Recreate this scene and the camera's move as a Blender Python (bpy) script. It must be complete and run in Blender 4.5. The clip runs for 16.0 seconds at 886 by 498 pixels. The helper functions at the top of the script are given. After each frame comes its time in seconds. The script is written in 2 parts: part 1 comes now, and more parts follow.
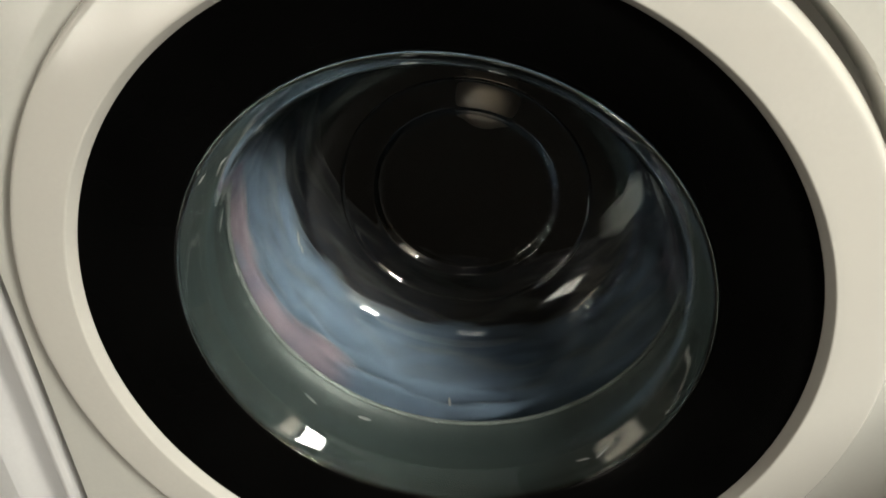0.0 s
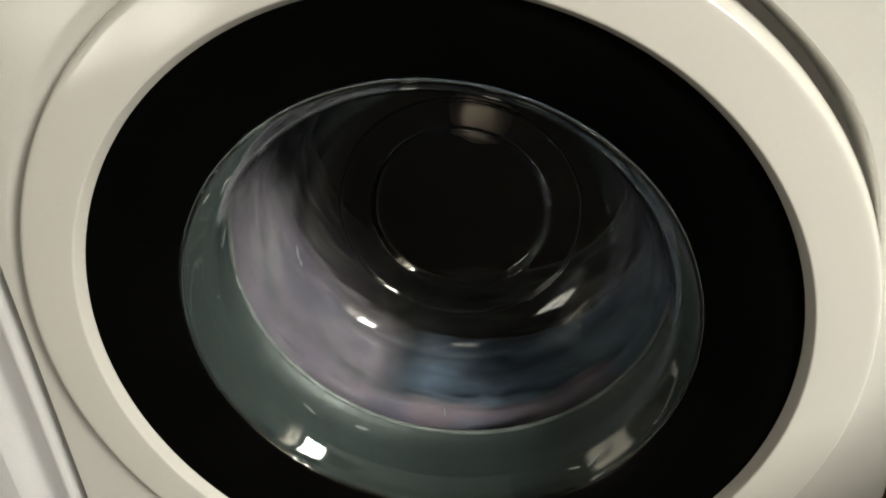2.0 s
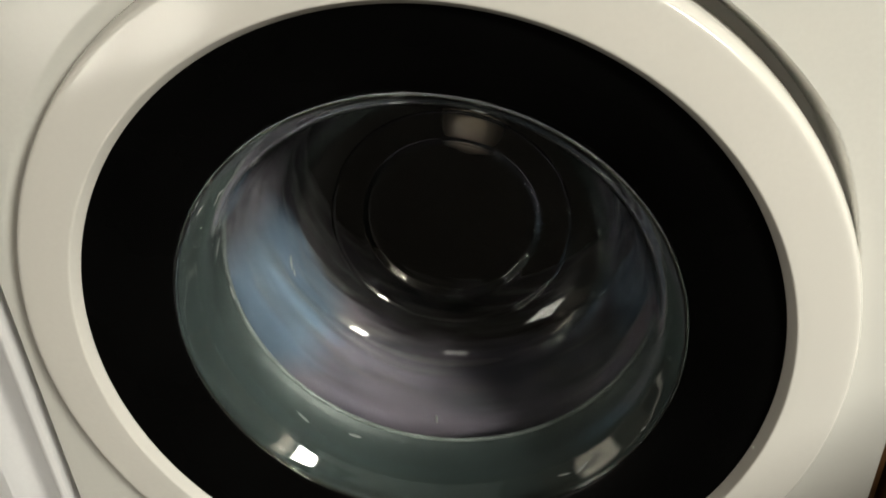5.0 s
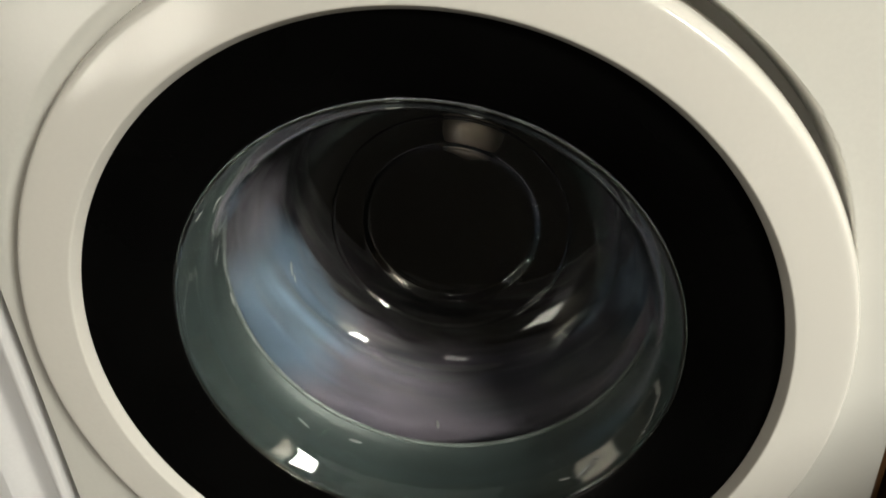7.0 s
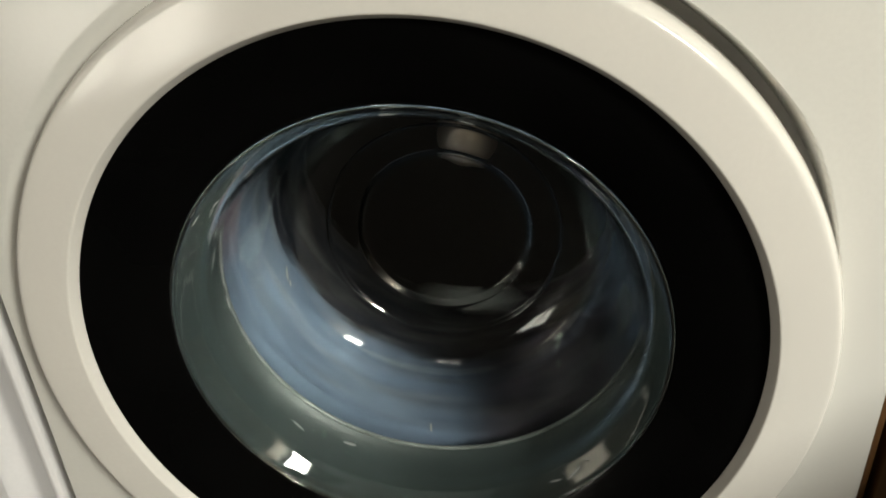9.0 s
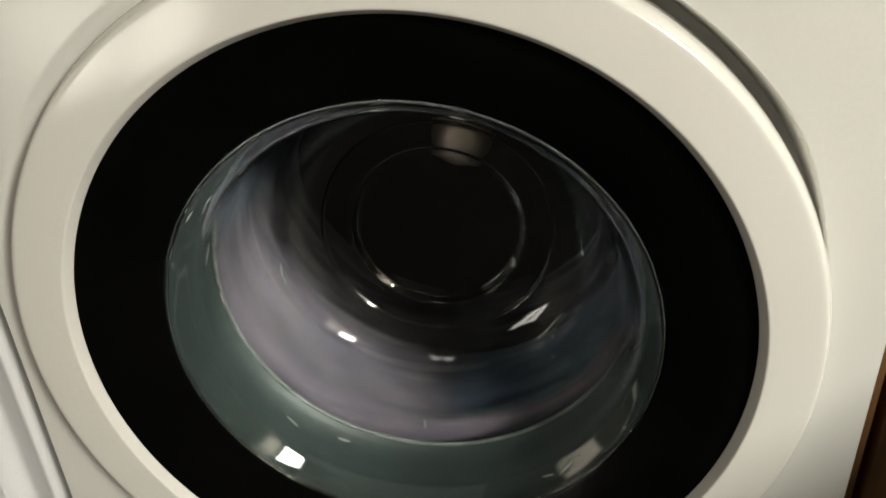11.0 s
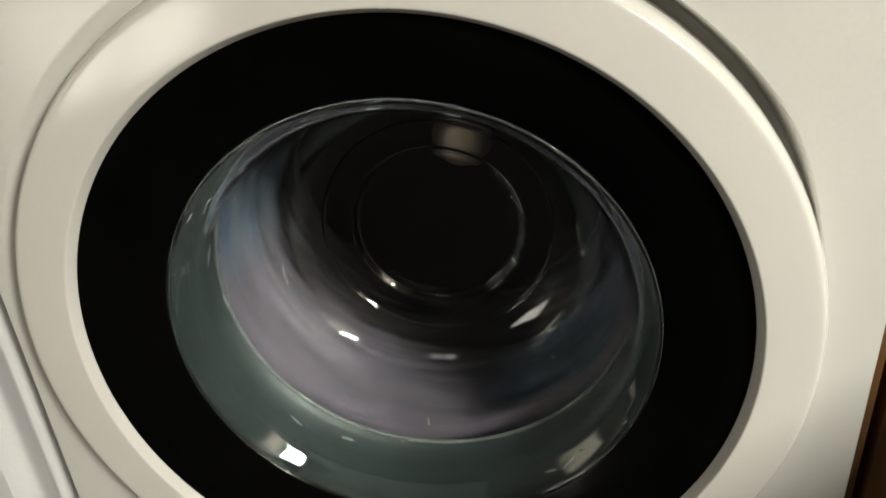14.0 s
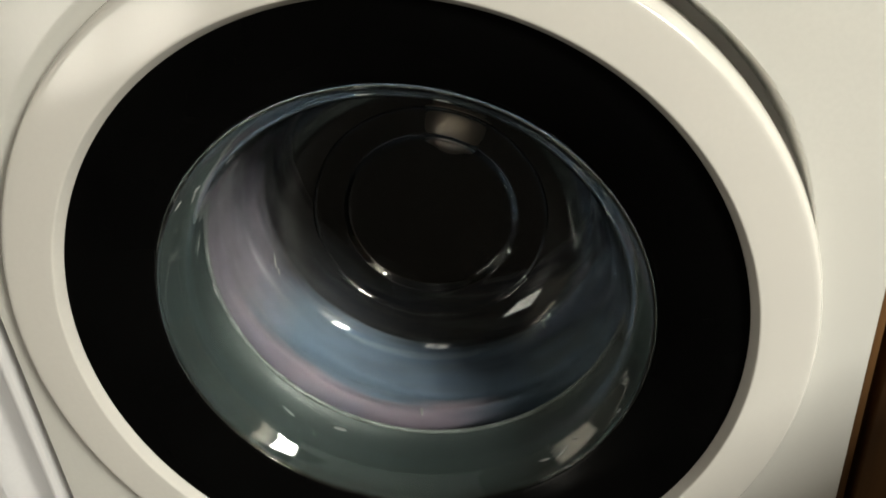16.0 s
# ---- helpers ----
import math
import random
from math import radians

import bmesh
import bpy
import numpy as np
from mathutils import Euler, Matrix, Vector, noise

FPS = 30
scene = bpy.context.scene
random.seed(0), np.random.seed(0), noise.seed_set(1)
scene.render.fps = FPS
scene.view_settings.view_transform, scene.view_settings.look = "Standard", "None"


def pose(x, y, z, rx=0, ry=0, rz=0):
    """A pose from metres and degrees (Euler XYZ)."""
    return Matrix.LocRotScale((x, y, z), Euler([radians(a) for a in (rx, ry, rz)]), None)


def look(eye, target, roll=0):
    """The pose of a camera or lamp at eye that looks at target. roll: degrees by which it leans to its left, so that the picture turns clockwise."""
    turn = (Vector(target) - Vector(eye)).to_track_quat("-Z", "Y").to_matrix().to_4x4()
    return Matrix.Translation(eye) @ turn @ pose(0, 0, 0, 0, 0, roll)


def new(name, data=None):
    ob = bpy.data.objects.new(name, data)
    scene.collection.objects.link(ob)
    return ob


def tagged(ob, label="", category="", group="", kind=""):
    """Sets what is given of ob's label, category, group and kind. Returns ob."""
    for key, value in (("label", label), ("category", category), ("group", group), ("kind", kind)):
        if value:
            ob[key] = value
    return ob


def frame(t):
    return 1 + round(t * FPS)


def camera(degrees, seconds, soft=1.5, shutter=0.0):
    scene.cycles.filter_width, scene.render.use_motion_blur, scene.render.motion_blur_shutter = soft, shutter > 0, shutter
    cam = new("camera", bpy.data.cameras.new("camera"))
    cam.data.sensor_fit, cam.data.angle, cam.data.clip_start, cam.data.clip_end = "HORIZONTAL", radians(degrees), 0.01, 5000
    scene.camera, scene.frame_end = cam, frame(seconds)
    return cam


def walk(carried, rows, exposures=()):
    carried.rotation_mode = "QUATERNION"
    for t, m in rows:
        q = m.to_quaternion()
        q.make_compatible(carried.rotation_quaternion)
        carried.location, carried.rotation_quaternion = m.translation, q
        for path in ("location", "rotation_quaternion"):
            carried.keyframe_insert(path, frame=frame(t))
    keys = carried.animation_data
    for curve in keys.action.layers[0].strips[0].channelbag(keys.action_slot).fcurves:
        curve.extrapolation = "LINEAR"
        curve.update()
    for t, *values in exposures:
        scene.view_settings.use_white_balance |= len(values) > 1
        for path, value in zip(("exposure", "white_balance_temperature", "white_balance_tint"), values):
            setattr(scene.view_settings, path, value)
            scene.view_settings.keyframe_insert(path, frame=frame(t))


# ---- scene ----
fov = 56.58
cam = camera(fov, 16.0, soft=1.8, shutter=0.3)
CAMERA_ROWS = [
    (0.0, pose(0.0750, -0.4074, 0.7480, 58.178, 2.417, 7.658)),
    (0.5, pose(0.0761, -0.4088, 0.7523, 58.090, 2.868, 7.503)),
    (1.0, pose(0.0742, -0.4187, 0.7610, 58.305, 2.381, 7.776)),
    (1.5, pose(0.0746, -0.4203, 0.7636, 58.458, 2.177, 7.532)),
    (2.0, pose(0.0746, -0.4195, 0.7651, 58.441, 2.088, 7.219)),
    (2.5, pose(0.0769, -0.4197, 0.7660, 58.478, 2.045, 6.916)),
    (3.0, pose(0.0789, -0.4185, 0.7671, 58.396, 2.357, 6.801)),
    (3.5, pose(0.0772, -0.4212, 0.7678, 58.453, 2.263, 6.958)),
    (4.0, pose(0.0785, -0.4238, 0.7694, 58.694, 2.199, 7.018)),
    (6.5, pose(0.0855, -0.4275, 0.7716, 59.301, 2.518, 7.123)),
    (7.0, pose(0.0869, -0.4280, 0.7700, 59.532, 2.730, 7.169)),
    (7.5, pose(0.0884, -0.4289, 0.7717, 59.721, 2.529, 7.225)),
    (8.0, pose(0.0892, -0.4355, 0.7753, 59.852, 2.433, 7.039)),
    (8.5, pose(0.0900, -0.4368, 0.7721, 60.109, 2.581, 7.225)),
    (9.0, pose(0.0911, -0.4370, 0.7728, 60.050, 2.530, 7.037)),
    (11.5, pose(0.0972, -0.4437, 0.7693, 60.337, 2.622, 6.852)),
    (12.0, pose(0.0983, -0.4441, 0.7697, 60.327, 2.840, 6.798)),
    (12.5, pose(0.1016, -0.4487, 0.7672, 60.494, 3.057, 6.848)),
    (13.0, pose(0.1020, -0.4490, 0.7676, 60.551, 3.260, 6.851)),
    (13.5, pose(0.1027, -0.4480, 0.7685, 60.649, 3.410, 6.982)),
    (14.0, pose(0.1046, -0.4485, 0.7667, 60.646, 3.701, 7.022)),
    (14.5, pose(0.1069, -0.4485, 0.7663, 60.510, 3.898, 6.943)),
    (15.0, pose(0.1078, -0.4459, 0.7642, 60.367, 3.784, 6.841)),
    (15.5, pose(0.1088, -0.4446, 0.7607, 60.225, 3.985, 6.730)),
    (16.0, pose(0.1074, -0.4447, 0.7612, 60.075, 3.823, 6.690)),
]
walk(cam, CAMERA_ROWS)

# ---- light ----
S = 0.231          # radius of the black door ring, metres
ZC = 0.43          # height of the door's centre over the floor

world = bpy.data.worlds.new("room_air")
world.use_nodes = True
world.node_tree.nodes["Background"].inputs[0].default_value = (0.9, 0.92, 1.0, 1)
world.node_tree.nodes["Background"].inputs[1].default_value = 0.02
scene.world = world
scene.view_settings.exposure = 0.33


def area_lamp(name, place, target, sx, sy, watts, colour):
    data = bpy.data.lights.new(name, "AREA")
    data.shape, data.size, data.size_y, data.energy, data.color = "RECTANGLE", sx, sy, watts, colour
    ob = new(name, data)
    ob.matrix_world = look(place, target)
    return ob


LAMP = Vector((1.70, -1.38, 1.66))
area_lamp("lamp_tube", LAMP + Vector((0, 0.15, 0)), LAMP + Vector((0, 0.15, -1)), 0.60, 0.27, 47, (1.0, 0.972, 0.85))
area_lamp("lamp_tube", LAMP - Vector((0, 0.15, 0)), LAMP + Vector((0, -0.15, -1)), 0.60, 0.27, 47, (1.0, 0.972, 0.85))

# daylight in the opening of the west window, assumed from the bowl's warm reflection
WIN_Y0, WIN_Y1, WIN_Z0, WIN_Z1 = -0.95, -0.25, 0.40, 0.95
area_lamp("added_window_light", (-1.53, (WIN_Y0 + WIN_Y1) / 2, (WIN_Z0 + WIN_Z1) / 2), (0, (WIN_Y0 + WIN_Y1) / 2, (WIN_Z0 + WIN_Z1) / 2),
          WIN_Y1 - WIN_Y0 - 0.06, WIN_Z1 - WIN_Z0 - 0.06, 1.4, (1.0, 0.90, 0.70))

# added south wall window: unseen fill light that makes bowl and hub glints
WIN2_X0, WIN2_X1, WIN2_Z0, WIN2_Z1 = -0.48, -0.08, 1.18, 1.58
area_lamp("added_window_light", ((WIN2_X0 + WIN2_X1) / 2, -1.73, (WIN2_Z0 + WIN2_Z1) / 2), ((WIN2_X0 + WIN2_X1) / 2, 0, (WIN2_Z0 + WIN2_Z1) / 2),
          WIN2_X1 - WIN2_X0 - 0.08, WIN2_Z1 - WIN2_Z0 - 0.08, 0.7, (1.0, 0.96, 0.87))

# added low window in the same wall: unseen light for glare on the front
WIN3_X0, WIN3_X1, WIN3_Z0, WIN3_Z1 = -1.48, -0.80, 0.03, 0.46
area_lamp("added_window_light", ((WIN3_X0 + WIN3_X1) / 2, -1.73, (WIN3_Z0 + WIN3_Z1) / 2), ((WIN3_X0 + WIN3_X1) / 2, 0, (WIN3_Z0 + WIN3_Z1) / 2),
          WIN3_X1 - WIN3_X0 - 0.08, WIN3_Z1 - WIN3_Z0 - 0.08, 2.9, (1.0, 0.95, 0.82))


# ---- materials ----
def material(name, colour, rough=0.5, metal=0.0, specular=0.5, grain=0.0, grain_scale=60.0, stain=0.0, stain_scale=6.0,
             bump=0.0, bump_scale=200.0):
    m = bpy.data.materials.new(name)
    m.use_nodes = True
    nt = m.node_tree
    b = nt.nodes["Principled BSDF"]
    b.inputs["Roughness"].default_value = rough
    b.inputs["Metallic"].default_value = metal
    b.inputs["Specular IOR Level"].default_value = specular
    co = nt.nodes.new("ShaderNodeTexCoord")

    def noise_at(scale, detail=4.0):
        n = nt.nodes.new("ShaderNodeTexNoise")
        n.inputs["Scale"].default_value, n.inputs["Detail"].default_value = scale, detail
        nt.links.new(co.outputs["Object"], n.inputs["Vector"])
        return n

    last = None
    for amount, scale in ((grain, grain_scale), (stain, stain_scale)):
        if not amount:
            continue
        n = noise_at(scale)
        mix = nt.nodes.new("ShaderNodeMix")
        mix.data_type, mix.blend_type = "RGBA", "MIX"
        ramp = nt.nodes.new("ShaderNodeMapRange")
        ramp.inputs[1].default_value, ramp.inputs[2].default_value = 0.35, 0.65
        nt.links.new(n.outputs["Fac"], ramp.inputs[0])
        nt.links.new(ramp.outputs[0], mix.inputs[0])
        lo = [c * (1 - amount) for c in colour]
        hi = [min(1, c * (1 + amount)) for c in colour]
        if last is None:
            mix.inputs[6].default_value, mix.inputs[7].default_value = (*lo, 1), (*hi, 1)
        else:
            nt.links.new(last.outputs[2], mix.inputs[6])
            mix.inputs[7].default_value = (*lo, 1)
        last = mix
    if last is None:
        b.inputs["Base Color"].default_value = (*colour, 1)
    else:
        nt.links.new(last.outputs[2], b.inputs["Base Color"])
    if bump:
        n = noise_at(bump_scale, 3.0)
        bn = nt.nodes.new("ShaderNodeBump")
        bn.inputs["Strength"].default_value, bn.inputs["Distance"].default_value = bump, 0.001
        nt.links.new(n.outputs["Fac"], bn.inputs["Height"])
        nt.links.new(bn.outputs[0], b.inputs["Normal"])
    return m


ENAMEL = material("white_enamel", (0.78, 0.775, 0.74), 0.19, specular=0.8, grain=0.015, grain_scale=300, stain=0.04, stain_scale=5, bump=0.03, bump_scale=350)
PLASTIC = material("white_plastic", (0.82, 0.80, 0.76), 0.13, specular=0.8, grain=0.012, grain_scale=260, stain=0.03, stain_scale=7, bump=0.02, bump_scale=500)
ENAMEL_COLD = material("cold_white_enamel", (0.76, 0.76, 0.78), 0.3, grain=0.015, grain_scale=300, stain=0.05, stain_scale=5)
BLACK = material("black_gloss", (0.002, 0.002, 0.002), 0.15, specular=0.06, stain=0.2, stain_scale=12)
RUBBER = material("grey_rubber", (0.020, 0.027, 0.0275), 0.5, grain=0.08, grain_scale=90, stain=0.15, stain_scale=14, bump=0.15, bump_scale=260)
HUB = material("hub_steel", (0.70, 0.55, 0.45), 0.38, metal=0.8, grain=0.05, grain_scale=120)
# water drops with a pale base: their bright glints are put into the colour
WATER = material("glint_water", (0.24, 0.25, 0.25), 0.06, specular=0.8, grain=0.2, grain_scale=900)
# wet lip, base paler than the gasket so the colour carries its highlight line
WET = material("highlit_wet_rubber", (0.13, 0.135, 0.135), 0.10, grain=0.2, grain_scale=60, bump=0.35, bump_scale=120)
# drum steel made near black: the unlit inside is put into its colour
STEEL = material("shaded_drum_steel", (0.006, 0.0065, 0.006), 0.4, metal=1.0, grain=0.06, grain_scale=120, stain=0.1, stain_scale=9)
DARK = material("dark_plastic", (0.02, 0.02, 0.022), 0.6, stain=0.3, stain_scale=20)
WALLPAINT = material("wall_paint", (0.17, 0.155, 0.13), 0.8, grain=0.03, grain_scale=80, stain=0.06, stain_scale=2, bump=0.1)
CEILING = material("ceiling_paint", (0.80, 0.78, 0.74), 0.85, grain=0.03, grain_scale=80, stain=0.04, stain_scale=2)
FLOOR = material("dark_floor", (0.024, 0.019, 0.016), 0.6, grain=0.15, grain_scale=40, stain=0.25, stain_scale=4, bump=0.1)


def wood(name, dark, light):
    m = bpy.data.materials.new(name)
    m.use_nodes = True
    nt = m.node_tree
    b = nt.nodes["Principled BSDF"]
    co = nt.nodes.new("ShaderNodeTexCoord")
    mp = nt.nodes.new("ShaderNodeMapping")
    mp.inputs["Scale"].default_value = (40, 40, 2.5)
    n = nt.nodes.new("ShaderNodeTexNoise")
    n.inputs["Scale"].default_value, n.inputs["Detail"].default_value = 1.5, 6
    r = nt.nodes.new("ShaderNodeValToRGB")
    r.color_ramp.elements[0].color, r.color_ramp.elements[1].color = (*dark, 1), (*light, 1)
    r.color_ramp.elements[0].position, r.color_ramp.elements[1].position = 0.3, 0.7
    nt.links.new(co.outputs["Object"], mp.inputs[0])
    nt.links.new(mp.outputs[0], n.inputs["Vector"])
    nt.links.new(n.outputs["Fac"], r.inputs[0])
    nt.links.new(r.outputs[0], b.inputs["Base Color"])
    b.inputs["Roughness"].default_value = 0.45
    bn = nt.nodes.new("ShaderNodeBump")
    bn.inputs["Strength"].default_value, bn.inputs["Distance"].default_value = 0.2, 0.001
    nt.links.new(n.outputs["Fac"], bn.inputs["Height"])
    nt.links.new(bn.outputs[0], b.inputs["Normal"])
    return m


WOOD = wood("brown_wood", (0.09, 0.042, 0.014), (0.20, 0.10, 0.036))


def glass_material():
    m = bpy.data.materials.new("clear_glass")
    m.use_nodes = True
    b = m.node_tree.nodes["Principled BSDF"]
    b.inputs["Base Color"].default_value = (0.90, 0.965, 0.945, 1)
    b.inputs["Roughness"].default_value = 0.015
    b.inputs["IOR"].default_value = 1.47
    b.inputs["Transmission Weight"].default_value = 1.0
    return m


GLASS = glass_material()


def cloth(name, colour, second, patch=24.0):
    """Woven cloth: two dye tones in patches, a fine weave and small creases, their shade put into the colour."""
    m = bpy.data.materials.new(name)
    m.use_nodes = True
    nt = m.node_tree
    b = nt.nodes["Principled BSDF"]
    b.inputs["Roughness"].default_value = 0.9
    b.inputs["Specular IOR Level"].default_value = 0.2
    b.inputs["Sheen Weight"].default_value = 0.2
    co = nt.nodes.new("ShaderNodeTexCoord")
    n = nt.nodes.new("ShaderNodeTexNoise")
    n.inputs["Scale"].default_value, n.inputs["Detail"].default_value = patch, 7
    nt.links.new(co.outputs["Object"], n.inputs["Vector"])
    r = nt.nodes.new("ShaderNodeValToRGB")
    r.color_ramp.elements[0].color, r.color_ramp.elements[1].color = (*second, 1), (*colour, 1)
    r.color_ramp.elements[0].position, r.color_ramp.elements[1].position = 0.36, 0.54
    nt.links.new(n.outputs["Fac"], r.inputs[0])
    # shade of creases that run round the drum, painted as dark streaks
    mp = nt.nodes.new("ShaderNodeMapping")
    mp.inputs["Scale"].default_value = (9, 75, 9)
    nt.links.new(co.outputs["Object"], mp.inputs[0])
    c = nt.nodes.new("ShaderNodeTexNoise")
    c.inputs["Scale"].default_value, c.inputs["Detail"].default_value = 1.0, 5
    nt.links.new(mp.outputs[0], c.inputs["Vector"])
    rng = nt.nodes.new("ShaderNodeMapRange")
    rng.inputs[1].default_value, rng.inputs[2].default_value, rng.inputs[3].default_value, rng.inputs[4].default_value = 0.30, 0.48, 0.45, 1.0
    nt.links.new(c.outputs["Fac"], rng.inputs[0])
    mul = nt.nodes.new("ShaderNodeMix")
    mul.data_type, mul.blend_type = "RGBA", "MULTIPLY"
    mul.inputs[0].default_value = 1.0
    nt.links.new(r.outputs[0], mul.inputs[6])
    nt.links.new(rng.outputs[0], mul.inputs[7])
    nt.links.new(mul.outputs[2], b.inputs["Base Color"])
    w = nt.nodes.new("ShaderNodeTexNoise")
    w.inputs["Scale"].default_value, w.inputs["Detail"].default_value = 140, 4
    nt.links.new(co.outputs["Object"], w.inputs["Vector"])
    bn = nt.nodes.new("ShaderNodeBump")
    bn.inputs["Strength"].default_value, bn.inputs["Distance"].default_value = 0.5, 0.002
    nt.links.new(w.outputs["Fac"], bn.inputs["Height"])
    nt.links.new(bn.outputs[0], b.inputs["Normal"])
    return m


BLUE = cloth("blue_cloth", (0.083, 0.110, 0.160), (0.058, 0.078, 0.120))
MAUVE = cloth("mauve_cloth", (0.105, 0.086, 0.110), (0.055, 0.047, 0.068))
LILAC = cloth("lilac_cloth", (0.15, 0.115, 0.145), (0.085, 0.075, 0.11))
# dark dyes, lowered further so the shade deep in the drum is in them
NAVY = cloth("shaded_navy_cloth", (0.010, 0.0115, 0.022), (0.006, 0.007, 0.014))
PLUM = cloth("shaded_plum_cloth", (0.016, 0.0095, 0.0185), (0.009, 0.006, 0.011))
GREY = cloth("grey_cloth", (0.74, 0.74, 0.71), (0.60, 0.60, 0.59))


# ---- mesh helpers ----
def smooth_mesh(bm, name, mat, sharp=35):
    me = bpy.data.meshes.new(name)
    bmesh.ops.recalc_face_normals(bm, faces=bm.faces)
    bm.to_mesh(me)
    bm.free()
    me.materials.append(mat)
    me.polygons.foreach_set("use_smooth", [True] * len(me.polygons))
    me.set_sharp_from_angle(angle=radians(sharp))
    return me


def part(name, bm, mat, parent=None, label="", sharp=35):
    ob = new(name, smooth_mesh(bm, name, mat, sharp))
    if parent is not None:
        ob.parent = parent
    if label:
        ob["label"] = label
    return ob


def revolve(profile, steps=160, closed=False):
    """A surface of revolution round the y axis from (radius, y) pairs in metres."""
    bm = bmesh.new()
    rings = []
    for r, y in profile:
        if r < 1e-6:
            rings.append([bm.verts.new((0, y, 0))])
        else:
            rings.append([bm.verts.new((r * math.cos(a), y, r * math.sin(a)))
                          for a in (2 * math.pi * i / steps for i in range(steps))])
    pairs = list(zip(rings, rings[1:]))
    if closed:
        pairs.append((rings[-1], rings[0]))
    for a, b in pairs:
        for i in range(steps):
            j = (i + 1) % steps
            if len(a) == 1 and len(b) == 1:
                continue
            if len(a) == 1:
                bm.faces.new((a[0], b[i], b[j]))
            elif len(b) == 1:
                bm.faces.new((a[i], b[0], a[j]))
            else:
                bm.faces.new((a[i], b[i], b[j], a[j]))
    return bm


def box(x0, x1, y0, y1, z0, z1, bevel=0.0, segments=3, bm=None):
    bm = bm or bmesh.new()
    made = bmesh.ops.create_cube(bm, size=1)["verts"]
    for v in made:
        v.co = Vector(((x0 + x1) / 2 + v.co.x * (x1 - x0), (y0 + y1) / 2 + v.co.y * (y1 - y0), (z0 + z1) / 2 + v.co.z * (z1 - z0)))
    if bevel:
        edges = list({e for v in made for e in v.link_edges})
        bmesh.ops.bevel(bm, geom=edges, offset=bevel, segments=segments, affect="EDGES", profile=0.5)
    return bm


def scaled(profile):
    return [(r * S, y * S) for r, y in profile]


def catmull(points, n=6):
    out = []
    for i in range(len(points) - 1):
        p0, p1, p2, p3 = (np.array(points[max(0, min(len(points) - 1, i + k))]) for k in (-1, 0, 1, 2))
        for k in range(n):
            t = k / n
            out.append(tuple(0.5 * (2 * p1 + (p2 - p0) * t + (2 * p0 - 5 * p1 + 4 * p2 - p3) * t * t + (3 * p1 - p0 - 3 * p2 + p3) * t ** 3)))
    out.append(tuple(points[-1]))
    return out


# ---- room ----
def room():
    x0, x1, y0, y1, h = -1.5, 2.15, -1.7, 0.68, 2.4
    for name, dims, mat in (("wall_north", (x0 - 0.1, x1 + 0.1, y1, y1 + 0.1, 0, h), WALLPAINT),
                            ("wall_east", (x1, x1 + 0.1, y0, y1, 0, h), WALLPAINT),
                            ("floor", (x0, x1, y0, y1, -0.1, 0), FLOOR),
                            ("ceiling", (x0 - 0.1, x1 + 0.1, y0 - 0.1, y1 + 0.1, h, h + 0.1), CEILING)):
        tagged(part(name, box(*dims), mat), kind="structure")
    # walls with openings: along = 1 for a wall that runs in y, 0 for one that runs in x; the openings follow one another along it
    for name, along, a0, a1, openings in (("west", 1, y0, y1, [("window_1", WIN_Y0, WIN_Y1, WIN_Z0, WIN_Z1)]),
                                          ("south", 0, x0 - 0.1, x1 + 0.1, [("added_window_3", WIN3_X0, WIN3_X1, WIN3_Z0, WIN3_Z1), ("added_window_2", WIN2_X0, WIN2_X1, WIN2_Z0, WIN2_Z1)])):
        def slab(bm, p, q, d0, d1, za, zb):
            if along:
                return box(x0 + d0, x0 + d1, p, q, za, zb, bm=bm)
            return box(p, q, y0 + d0, y0 + d1, za, zb, bm=bm)
        bm = bmesh.new()
        last = a0
        for _, lo, hi, z0, z1 in openings:
            for p, q, za, zb in ((last, lo, 0, h), (lo, hi, 0, z0), (lo, hi, z1, h)):
                slab(bm, p, q, -0.1, 0, za, zb)
            last = hi
        slab(bm, last, a1, -0.1, 0, 0, h)
        tagged(part("wall_" + name, bm, WALLPAINT), kind="structure")
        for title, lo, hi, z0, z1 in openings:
            win = tagged(new(title), "assumed white framed glazing in the room wall, out of view", kind="structure")
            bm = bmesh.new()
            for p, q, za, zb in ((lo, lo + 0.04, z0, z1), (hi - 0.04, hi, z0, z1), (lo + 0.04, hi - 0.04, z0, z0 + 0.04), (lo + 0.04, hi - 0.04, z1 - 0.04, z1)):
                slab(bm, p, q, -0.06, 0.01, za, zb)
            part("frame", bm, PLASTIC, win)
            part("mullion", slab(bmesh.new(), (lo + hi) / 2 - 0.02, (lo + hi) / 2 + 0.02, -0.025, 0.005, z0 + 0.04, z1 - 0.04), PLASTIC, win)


room()


def ceiling_lamp():
    lamp = new("ceiling_lamp")
    lamp.location = LAMP
    tagged(lamp, "two-tube ceiling lamp in a white metal housing", "lamp")
    part("housing", box(-0.33, 0.33, -0.31, 0.31, 0.02, 0.05, 0.008), PLASTIC, lamp)
    part("rod", box(-0.01, 0.01, -0.01, 0.01, 0.05, 2.4 - LAMP.z, 0.002), PLASTIC, lamp)


ceiling_lamp()


# ---- washing machine ----
X_LEFT, X_RIGHT, Z_LOW, Z_TOP, Y_FRONT, Y_BACK = -0.289, 0.307, 0.0, 0.85, 0.003, 0.60


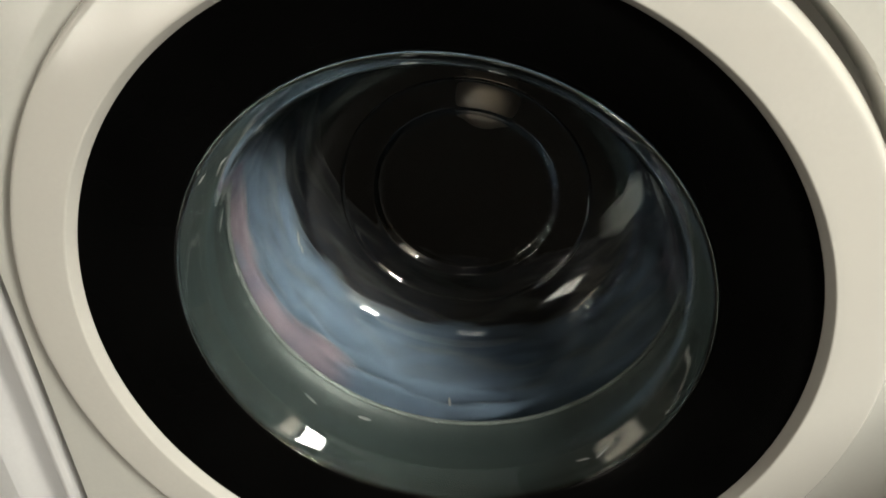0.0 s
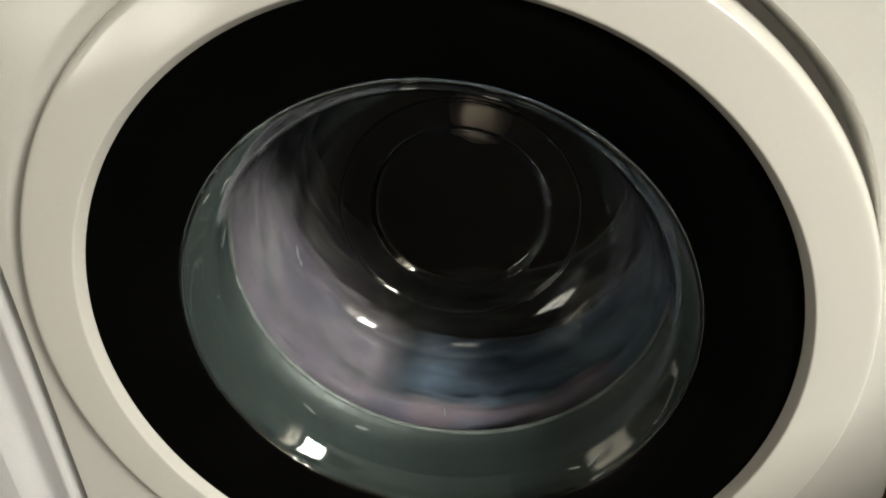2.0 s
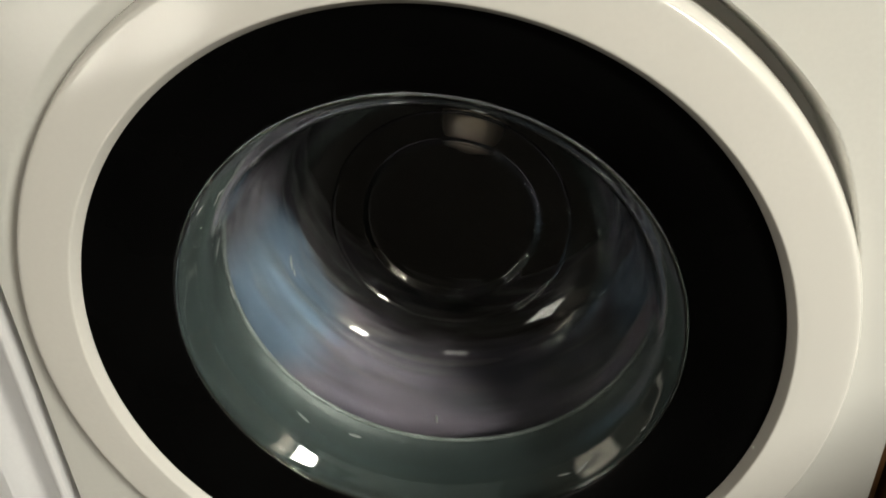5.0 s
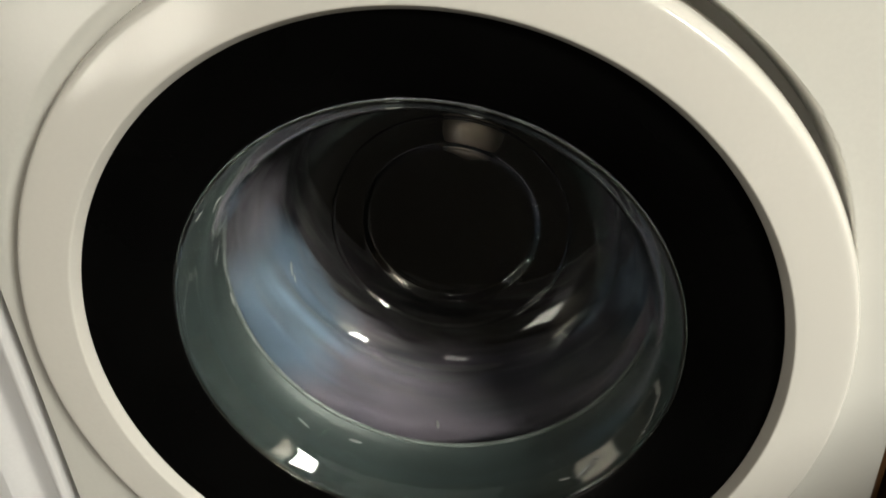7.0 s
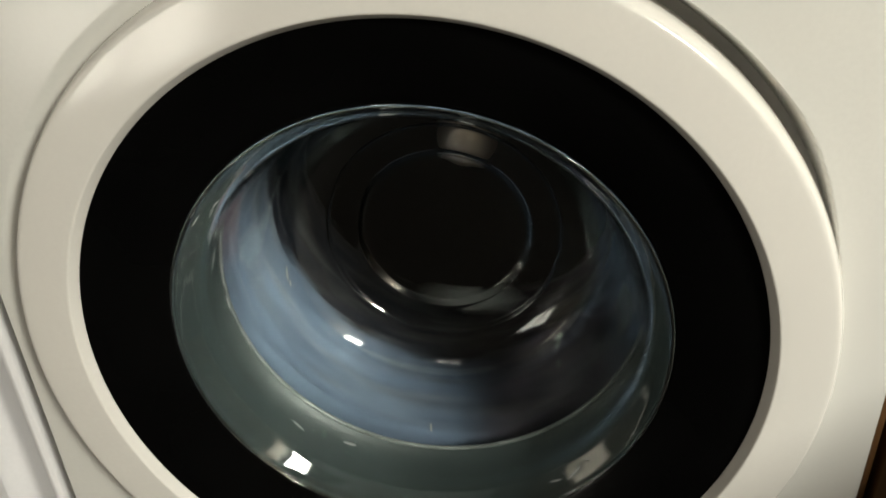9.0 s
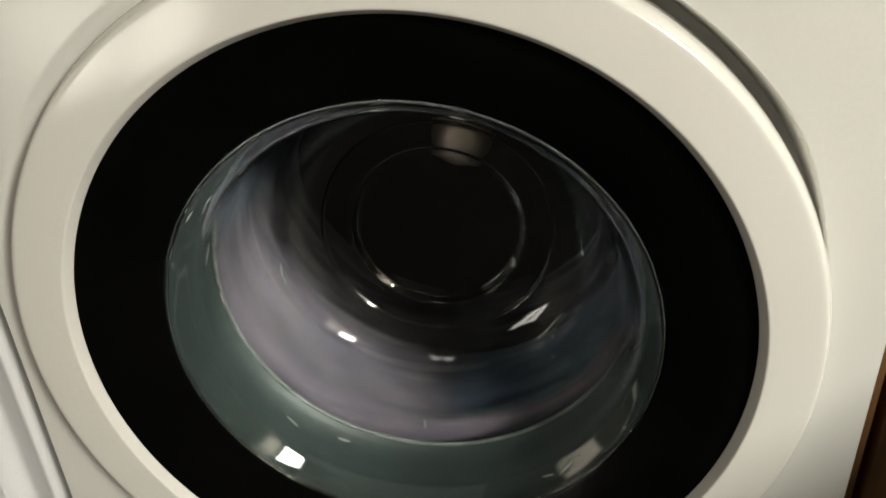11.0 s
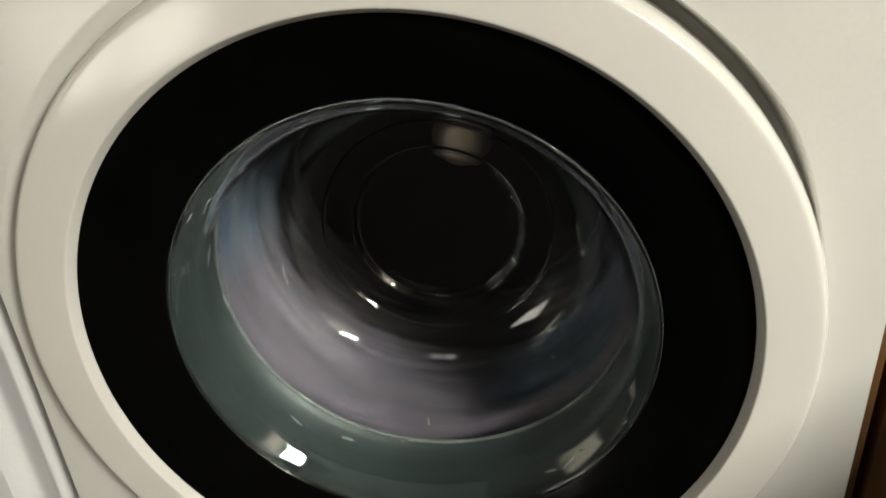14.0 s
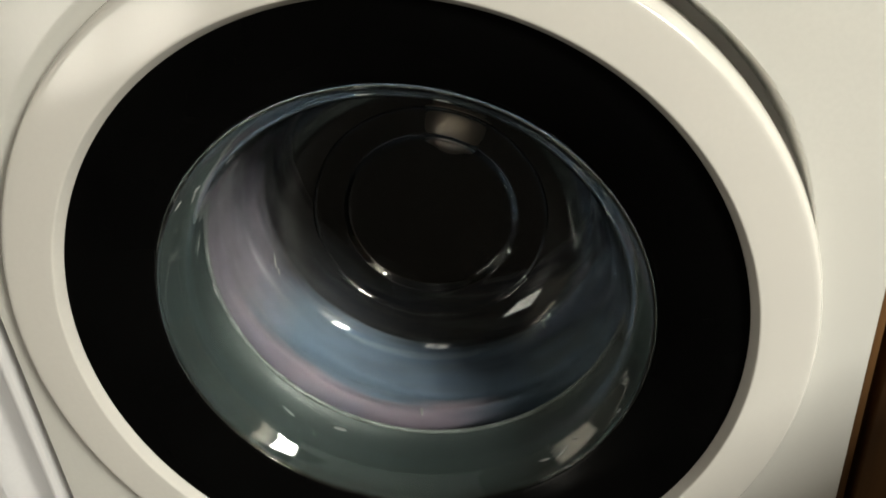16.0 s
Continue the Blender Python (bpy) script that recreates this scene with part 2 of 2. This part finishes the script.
def bell(a, lo, hi, soft):
    """1 between the angles lo and hi (degrees), falling to 0 within soft outside."""
    mid, half = (lo + hi) / 2, (hi - lo) / 2
    d = abs((a - mid + 180) % 360 - 180)
    t = max(0.0, min(1.0, (half + soft - d) / soft))
    return t * t * (3 - 2 * t)


def front_panel():
    """Sheet round the door opening, dished towards the door: a finger scoop at the upper right, a shallow groove at the left."""
    bm = bmesh.new()
    steps, rings = 480, 30
    grid = []
    for i in range(steps):
        a = 360 * i / steps
        c, s = math.cos(radians(a)), math.sin(radians(a))
        far = min((X_RIGHT if c > 0 else X_LEFT) / c if abs(c) > 1e-6 else 9, ((Z_TOP if s > 0 else Z_LOW) - ZC) / s if abs(s) > 1e-6 else 9)
        start = 1.17 * S
        grip, groove = bell(a, 40, 80, 25), bell(a, 100, 235, 35)
        column = []
        for k in range(rings):
            near = min(0.075 * S, 0.9 * (far - start))
            u = k / 17
            r = start + near * u if u <= 1 else start + near + (far - start - near) * ((k - 17) / (rings - 18)) ** 1.5
            reach = r / S - 1.185
            deep = 0.0
            width = 0.001 + 0.048 * grip
            if reach < width:
                t = max(0.0, min(1.0, 1 - reach / width))
                deep = 0.030 * grip * min(1, t * 2.2) ** 1.1
            t = max(0.0, 1 - max(reach, 0) / 0.055)
            deep = max(deep, 0.006 * groove * t * t)
            column.append(bm.verts.new((r * c, Y_FRONT + deep, r * s)))
        back = bm.verts.new((column[0].co.x, 0.05, column[0].co.z))
        column.insert(0, back)
        edge = column[-1].co
        column.append(bm.verts.new((edge.x, Y_FRONT + 0.03, edge.z)))
        grid.append(column)
    for i in range(steps):
        a, b = grid[i], grid[(i + 1) % steps]
        for k in range(len(a) - 1):
            bm.faces.new((a[k], a[k + 1], b[k + 1], b[k]))
    return bm


GLASS_PROFILE = [(0.760, 0.081), (0.757, 0.077), (0.752, 0.078), (0.748, 0.085), (0.743, 0.094), (0.732, 0.110), (0.718, 0.128), (0.704, 0.146), (0.694, 0.165), (0.687, 0.190), (0.681, 0.230), (0.668, 0.350), (0.646, 0.500), (0.626, 0.600),
                 (0.606, 0.656), (0.575, 0.696), (0.540, 0.721), (0.500, 0.742), (0.460, 0.755), (0.444, 0.759), (0.438, 0.7625), (0.432, 0.7685), (0.426, 0.771), (0.400, 0.774), (0.360, 0.776),
                 (0.336, 0.777), (0.327, 0.780), (0.317, 0.788), (0.308, 0.7945), (0.299, 0.797), (0.280, 0.798), (0.200, 0.799), (0.110, 0.800), (0.0, 0.800)]


def thick(profile, t):
    """The profile and its offset, as one closed outline from the rim to the axis and back."""
    outer = []
    for i, p in enumerate(profile):
        a, b = np.array(profile[max(i - 1, 0)]), np.array(profile[min(i + 1, len(profile) - 1)])
        d = (b - a) / np.linalg.norm(b - a)
        n = np.array((-d[1], d[0]))
        n = -n if n[1] < 0 or (abs(n[1]) < 0.3 and n[0] < 0) else n
        q = np.array(p) + n * t
        outer.append((max(0.0, q[0]), q[1]))
    outer[-1] = (0.0, profile[-1][1] + t)
    return profile + outer[::-1]


def washing_machine():
    w = new("washing_machine")
    w.location = (0, 0, ZC)
    tagged(w, "white front-loading washing machine with a round glass door, spinning", "washing machine")
    bm = box(X_LEFT, X_LEFT + 0.012, Y_FRONT + 0.03, Y_BACK, -ZC, Z_TOP - ZC)
    box(X_RIGHT - 0.012, X_RIGHT, Y_FRONT + 0.03, Y_BACK, -ZC, Z_TOP - ZC, bm=bm)
    box(X_LEFT + 0.012, X_RIGHT - 0.012, Y_BACK - 0.012, Y_BACK, -ZC, Z_TOP - ZC, bm=bm)
    box(X_LEFT + 0.012, X_RIGHT - 0.012, Y_FRONT + 0.03, Y_BACK - 0.012, -ZC, -ZC + 0.012, bm=bm)
    part("body", bm, ENAMEL, w)
    part("lid", box(X_LEFT - 0.001, X_RIGHT + 0.001, Y_FRONT - 0.004, Y_BACK, Z_TOP - ZC, Z_TOP - ZC + 0.02, 0.006), ENAMEL, w)
    part("front_panel", front_panel(), ENAMEL, w, "white enamelled front sheet with a finger scoop beside the door", sharp=50)
    ring = scaled([(1.000, 0.003), (1.0005, 0.0015), (1.0152, -0.0285), (1.0162, -0.0306), (1.0182, -0.0330), (1.021, -0.0340), (1.025, -0.0342),
                   (1.06, -0.0345), (1.11, -0.0342), (1.153, -0.0337), (1.161, -0.0332), (1.1665, -0.0316), (1.171, -0.0277), (1.1745, -0.0212),
                   (1.1780, -0.013), (1.1815, -0.004), (1.186, 0.012), (1.187, 0.10), (1.10, 0.14), (1.0, 0.14)])
    door = part("door", revolve(ring, 256, True), PLASTIC, w, "white plastic door ring", sharp=62)
    bezel = scaled(catmull([(1.000, 0.000), (0.93, 0.012), (0.85, 0.040), (0.780, 0.074), (0.762, 0.085), (0.765, 0.094), (0.80, 0.105), (0.999, 0.06)], 4))
    part("bezel", revolve(bezel, 256, True), BLACK, door, "black glossy inner door ring")
    bowl = part("glass_bowl", revolve(scaled(thick(catmull(GLASS_PROFILE, 4), 0.012)), 200, True), GLASS, door, "clear thick glass bowl", sharp=80)
    bowl.visible_shadow = False
    drop = bmesh.new()
    bmesh.ops.create_icosphere(drop, subdivisions=2, radius=1.0)
    drop_mesh = smooth_mesh(drop, "water_drop", WATER, 80)
    # angle, radius and depth on the bowl, length along the wall, half width, turn away from the rim's direction
    for a, r, y, run, wide, turn in ((226, 0.682, 0.235, 0.0070, 0.0011, 10), (243, 0.677, 0.275, 0.0060, 0.0016, -8), (267, 0.655, 0.438, 0.0055, 0.0012, 78),
                                     (163, 0.683, 0.226, 0.0100, 0.0009, 4), (182, 0.674, 0.305, 0.0075, 0.0011, -6), (192, 0.602, 0.664, 0.0070, 0.0015, 30),
                                     (196, 0.604, 0.660, 0.0035, 0.0010, 30), (147, 0.738, 0.099, 0.0045, 0.0010, 40), (145, 0.714, 0.133, 0.0055, 0.0010, -20),
                                     (142, 0.716, 0.130, 0.0040, 0.0009, 50), (132, 0.694, 0.172, 0.0050, 0.0010, 0), (93, 0.715, 0.132, 0.0060, 0.0008, 8),
                                     (76, 0.710, 0.139, 0.0060, 0.0011, 0), (334, 0.740, 0.095, 0.0030, 0.0014, 20),
                                     (307, 0.719, 0.125, 0.0060, 0.0010, 15), (313, 0.722, 0.119, 0.0070, 0.0010, -25), (318, 0.716, 0.130, 0.0040, 0.0011, 35)):
        ob = new("water_drop", drop_mesh)
        ob.parent = door
        c, s = math.cos(radians(a)), math.sin(radians(a))
        ob.matrix_local = (Matrix.Translation((r * S * c, y * S, r * S * s)) @ Matrix.Rotation(-radians(a), 4, "Y")
                           @ Matrix.Rotation(radians(turn), 4, "X") @ Matrix.Diagonal((0.0007, wide, run, 1)))
        ob.visible_shadow = False
    gasket = scaled(catmull([(0.86, 0.115), (0.80, 0.115), (0.787, 0.125), (0.797, 0.17), (0.792, 0.23), (0.786, 0.29), (0.776, 0.345), (0.760, 0.385), (0.745, 0.405),
                             (0.738, 0.415), (0.742, 0.430), (0.77, 0.440), (0.83, 0.445), (1.06, 0.445), (1.06, 0.40), (0.86, 0.34)], 4))
    gasket_ob = part("gasket", revolve(gasket, 200, True), RUBBER, w, "grey rubber door gasket")
    lip = scaled([(0.736 + 0.008 * math.cos(radians(a)), 0.414 + 0.008 * math.sin(radians(a))) for a in range(0, 360, 30)])
    part("lip", revolve(lip, 200, True), WET, gasket_ob, "wet glossy inner lip of the gasket")
    part("tub", revolve(scaled([(1.07, 0.36), (1.12, 0.36), (1.12, 1.95), (0, 1.95), (0, 1.90), (1.07, 1.90)]), 96), DARK, w, "dark plastic outer tub")
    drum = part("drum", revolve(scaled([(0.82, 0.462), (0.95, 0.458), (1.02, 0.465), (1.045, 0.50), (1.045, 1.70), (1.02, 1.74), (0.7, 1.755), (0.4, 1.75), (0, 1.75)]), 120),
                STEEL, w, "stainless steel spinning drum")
    hub = scaled(catmull([(0.150, 1.752), (0.142, 1.70), (0.115, 1.655), (0.07, 1.632), (0.0, 1.625)], 4))
    part("hub", revolve(hub, 64), HUB, drum, "polished steel hub cap")
    for k in range(3):
        m = Matrix.Rotation(2 * math.pi * k / 3, 4, "Y")
        bm = box(-0.025, 0.025, 0.14, 0.37, -1.04 * S, -0.90 * S, 0.012)
        bm.transform(m)
        part("paddle", bm, DARK, drum)
    return w, drum


washer, drum = washing_machine()


# ---- laundry pressed to the drum wall ----
def laundry(name, mat, a0, a1, y0, y1, r_in, lump, seed, label, crease=None):
    """A wrung piece of cloth on the drum wall between two angles (degrees, from +x towards +z), in folds; y and radius in ring units.
    crease: (from angle, to angle, y there, y here), a deep fold that runs round the drum."""
    bm = bmesh.new()
    na, ny = max(12, int((a1 - a0) / 1.6)), 56
    top, low = [], []
    for i in range(na + 1):
        u = i / na
        rt, rl = [], []
        for k in range(ny + 1):
            v = k / ny
            a = radians(a0 + (a1 - a0) * u)
            y = y0 + (y1 - y0) * v
            p = Vector((math.cos(a) * 2.2, y * 2.4, math.sin(a) * 2.2)) + Vector((seed * 7.3, seed * 3.1, 0))
            edge = min(1, (a1 - a0) / min(14, 0.3 * (a1 - a0)) * min(u, 1 - u), (y1 - y0) / min(0.07, 0.35 * (y1 - y0)) * min(v, 1 - v))
            edge = edge * (2 - edge)
            fold = 0.5 * noise.noise(p * 1.3) + 0.35 * math.sin(9 * y + 4 * math.sin(2.0 * a + seed) + 5 * noise.noise(p)) + 0.25 * noise.noise(p * 4) + 0.22 * math.sin(34 * y + 6 * noise.noise(p * 1.7)) + 0.15 * noise.noise(p * 9)
            r = 1.03 - (1.03 - r_in) * edge * (1 + lump * fold)
            a += 0.06 * noise.noise(p * 2 + Vector((5, 0, 0)))
            y += 0.05 * noise.noise(p * 2 + Vector((0, 9, 0)))
            if crease:
                w = (math.degrees(a) - crease[0]) / (crease[1] - crease[0])
                if 0 < w < 1:
                    off = (y - crease[2] - (crease[3] - crease[2]) * w - 0.02 * noise.noise(p * 3)) / 0.022
                    r += 0.11 * min(1, 6 * w, 6 * (1 - w)) * math.exp(-off * off)
            r = max(0.70, min(r, 1.036))
            rt.append(bm.verts.new((r * S * math.cos(a), y * S, r * S * math.sin(a))))
            rl.append(bm.verts.new((1.043 * S * math.cos(a), y * S, 1.043 * S * math.sin(a))))
        top.append(rt)
        low.append(rl)
    for i in range(na):
        for k in range(ny):
            bm.faces.new((top[i][k], top[i + 1][k], top[i + 1][k + 1], top[i][k + 1]))
            bm.faces.new((low[i][k], low[i][k + 1], low[i + 1][k + 1], low[i + 1][k]))
    for i in range(na):
        for k in (0, ny):
            bm.faces.new((top[i][k], low[i][k], low[i + 1][k], top[i + 1][k]))
    for k in range(ny):
        for i in (0, na):
            bm.faces.new((top[i][k], top[i][k + 1], low[i][k + 1], low[i][k]))
    ob = part(name, bm, mat, sharp=80)
    ob.location = (0, 0, ZC)
    return tagged(ob, label, "laundry", "laundry in the drum")


PIECES = [
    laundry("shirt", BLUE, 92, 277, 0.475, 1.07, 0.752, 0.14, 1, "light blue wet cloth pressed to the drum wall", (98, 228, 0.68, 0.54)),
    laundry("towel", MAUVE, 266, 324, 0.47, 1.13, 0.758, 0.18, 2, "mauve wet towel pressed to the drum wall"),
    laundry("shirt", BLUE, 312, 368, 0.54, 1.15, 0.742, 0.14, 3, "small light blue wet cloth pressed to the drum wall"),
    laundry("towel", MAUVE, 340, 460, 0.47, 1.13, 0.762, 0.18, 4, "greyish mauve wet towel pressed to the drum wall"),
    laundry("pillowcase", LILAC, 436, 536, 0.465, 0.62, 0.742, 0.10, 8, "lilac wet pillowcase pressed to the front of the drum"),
    laundry("trousers", NAVY, 90, 272, 1.00, 1.66, 0.795, 0.20, 5, "dark navy wet trousers at the back of the drum, its shade in their colour"),
    laundry("trousers", PLUM, 260, 456, 1.06, 1.66, 0.795, 0.20, 6, "dark plum wet cloth at the back of the drum, its shade in the colour"),
    # pale strip added to draw a bright streak on the drum wall
    laundry("streak_strip", GREY, 244, 280, 1.46, 1.545, 0.715, 0.05, 7, "small pale grey strip at the back of the drum, added for a bright streak"),
]


# ---- neighbours ----
def neighbours():
    a = new("white_appliance")
    a.location = (-0.3025, 0.004, 0.0)
    tagged(a, "cold white enamelled appliance standing beside the washing machine", "appliance")
    part("body", box(-0.6, -0.004, 0.04, 0.58, 0.015, 0.85, 0.004), ENAMEL_COLD, a)
    part("plinth", box(-0.57, -0.03, 0.03, 0.55, 0.0, 0.015), DARK, a)
    # front sheet with a rolled edge and a shallow moulded channel behind it
    line = catmull([(0.0, 0.04), (0.0, 0.008), (-0.002, 0.002), (-0.006, 0.001), (-0.014, 0.006), (-0.026, 0.013), (-0.034, 0.0155), (-0.040, 0.012),
                    (-0.047, 0.003), (-0.054, 0.0), (-0.07, -0.001), (-0.3, -0.002), (-0.56, -0.001), (-0.592, 0.003), (-0.6, 0.015), (-0.6, 0.04)], 4)
    bm = bmesh.new()
    rows = [[bm.verts.new((x, y, z)) for x, y in line] for z in (0.015, 0.3, 0.6, 0.85)]
    for lo, hi in zip(rows, rows[1:]):
        for k in range(len(line) - 1):
            bm.faces.new((lo[k], lo[k + 1], hi[k + 1], hi[k]))
    bm.faces.new(rows[0])
    bm.faces.new(rows[-1])
    part("front_sheet", bm, ENAMEL_COLD, a)
    c = new("wooden_cabinet")
    c.location = (0.312, 0.0, 0.0)
    tagged(c, "brown wooden cabinet standing beside the washing machine", "cabinet")
    part("side_panel", box(0.0, 0.007, 0.018, 0.6, 0.0, 0.85, 0.001), WOOD, c)
    part("door", box(0.020, 0.247, 0.03, 0.05, 0.0, 0.85, 0.003), WOOD, c)
    # unseen block added to shade the lower right of the washing machine
    part("unseen_shade_block", box(0.250, 0.80, -0.48, 0.6, 0.0, 0.62, 0.004), WOOD, c)
    part("back", box(0.008, 0.247, 0.58, 0.6, 0.0, 0.85), WOOD, c)


neighbours()


# ---- what turns ----
# quarter turns of the drum by time: it spins up from 2.5 to 6 turns a second
SPIN = [(0.0, -0.75), (0.5, 3.75), (1.0, 7.95), (1.5, 13.0), (2.0, 18.3), (2.5, 23.8), (3.0, 29.8), (3.5, 35.9), (4.0, 42.7),
        (5.2, 60.5), (6.5, 81.0), (7.0, 89.42), (7.5, 98.8), (8.0, 108.2), (8.5, 117.75), (9.0, 127.9), (11.5, 175.75), (12.0, 186.6),
        (12.5, 197.0), (13.0, 207.9), (13.5, 218.9), (14.0, 229.9), (14.5, 240.7), (15.0, 251.9), (15.5, 263.2), (16.0, 274.7)]


def quarter_turns(t):
    """The smooth curve through SPIN."""
    n = len(SPIN)
    i = max(0, min(n - 2, sum(1 for s, _ in SPIN if s <= t) - 1))

    def slope(k):
        a, c = max(k - 1, 0), min(k + 1, n - 1)
        return (SPIN[c][1] - SPIN[a][1]) / (SPIN[c][0] - SPIN[a][0])

    (t0, p0), (t1, p1) = SPIN[i], SPIN[i + 1]
    h = t1 - t0
    u = (t - t0) / h
    return ((2 * u ** 3 - 3 * u * u + 1) * p0 + (u ** 3 - 2 * u * u + u) * h * slope(i)
            + (3 * u * u - 2 * u ** 3) * p1 + (u ** 3 - u * u) * h * slope(i + 1))


def motions():
    for thing, home in [(drum, Vector((0, 0, 0)))] + [(p, Vector((0, 0, ZC))) for p in PIECES]:
        rows = []
        for i in range(16 * FPS + 1):
            t = i / FPS
            rows.append((t, Matrix.Translation(home) @ Matrix.Rotation(math.pi / 2 * quarter_turns(t), 4, "Y")))
        walk(thing, rows)


motions()
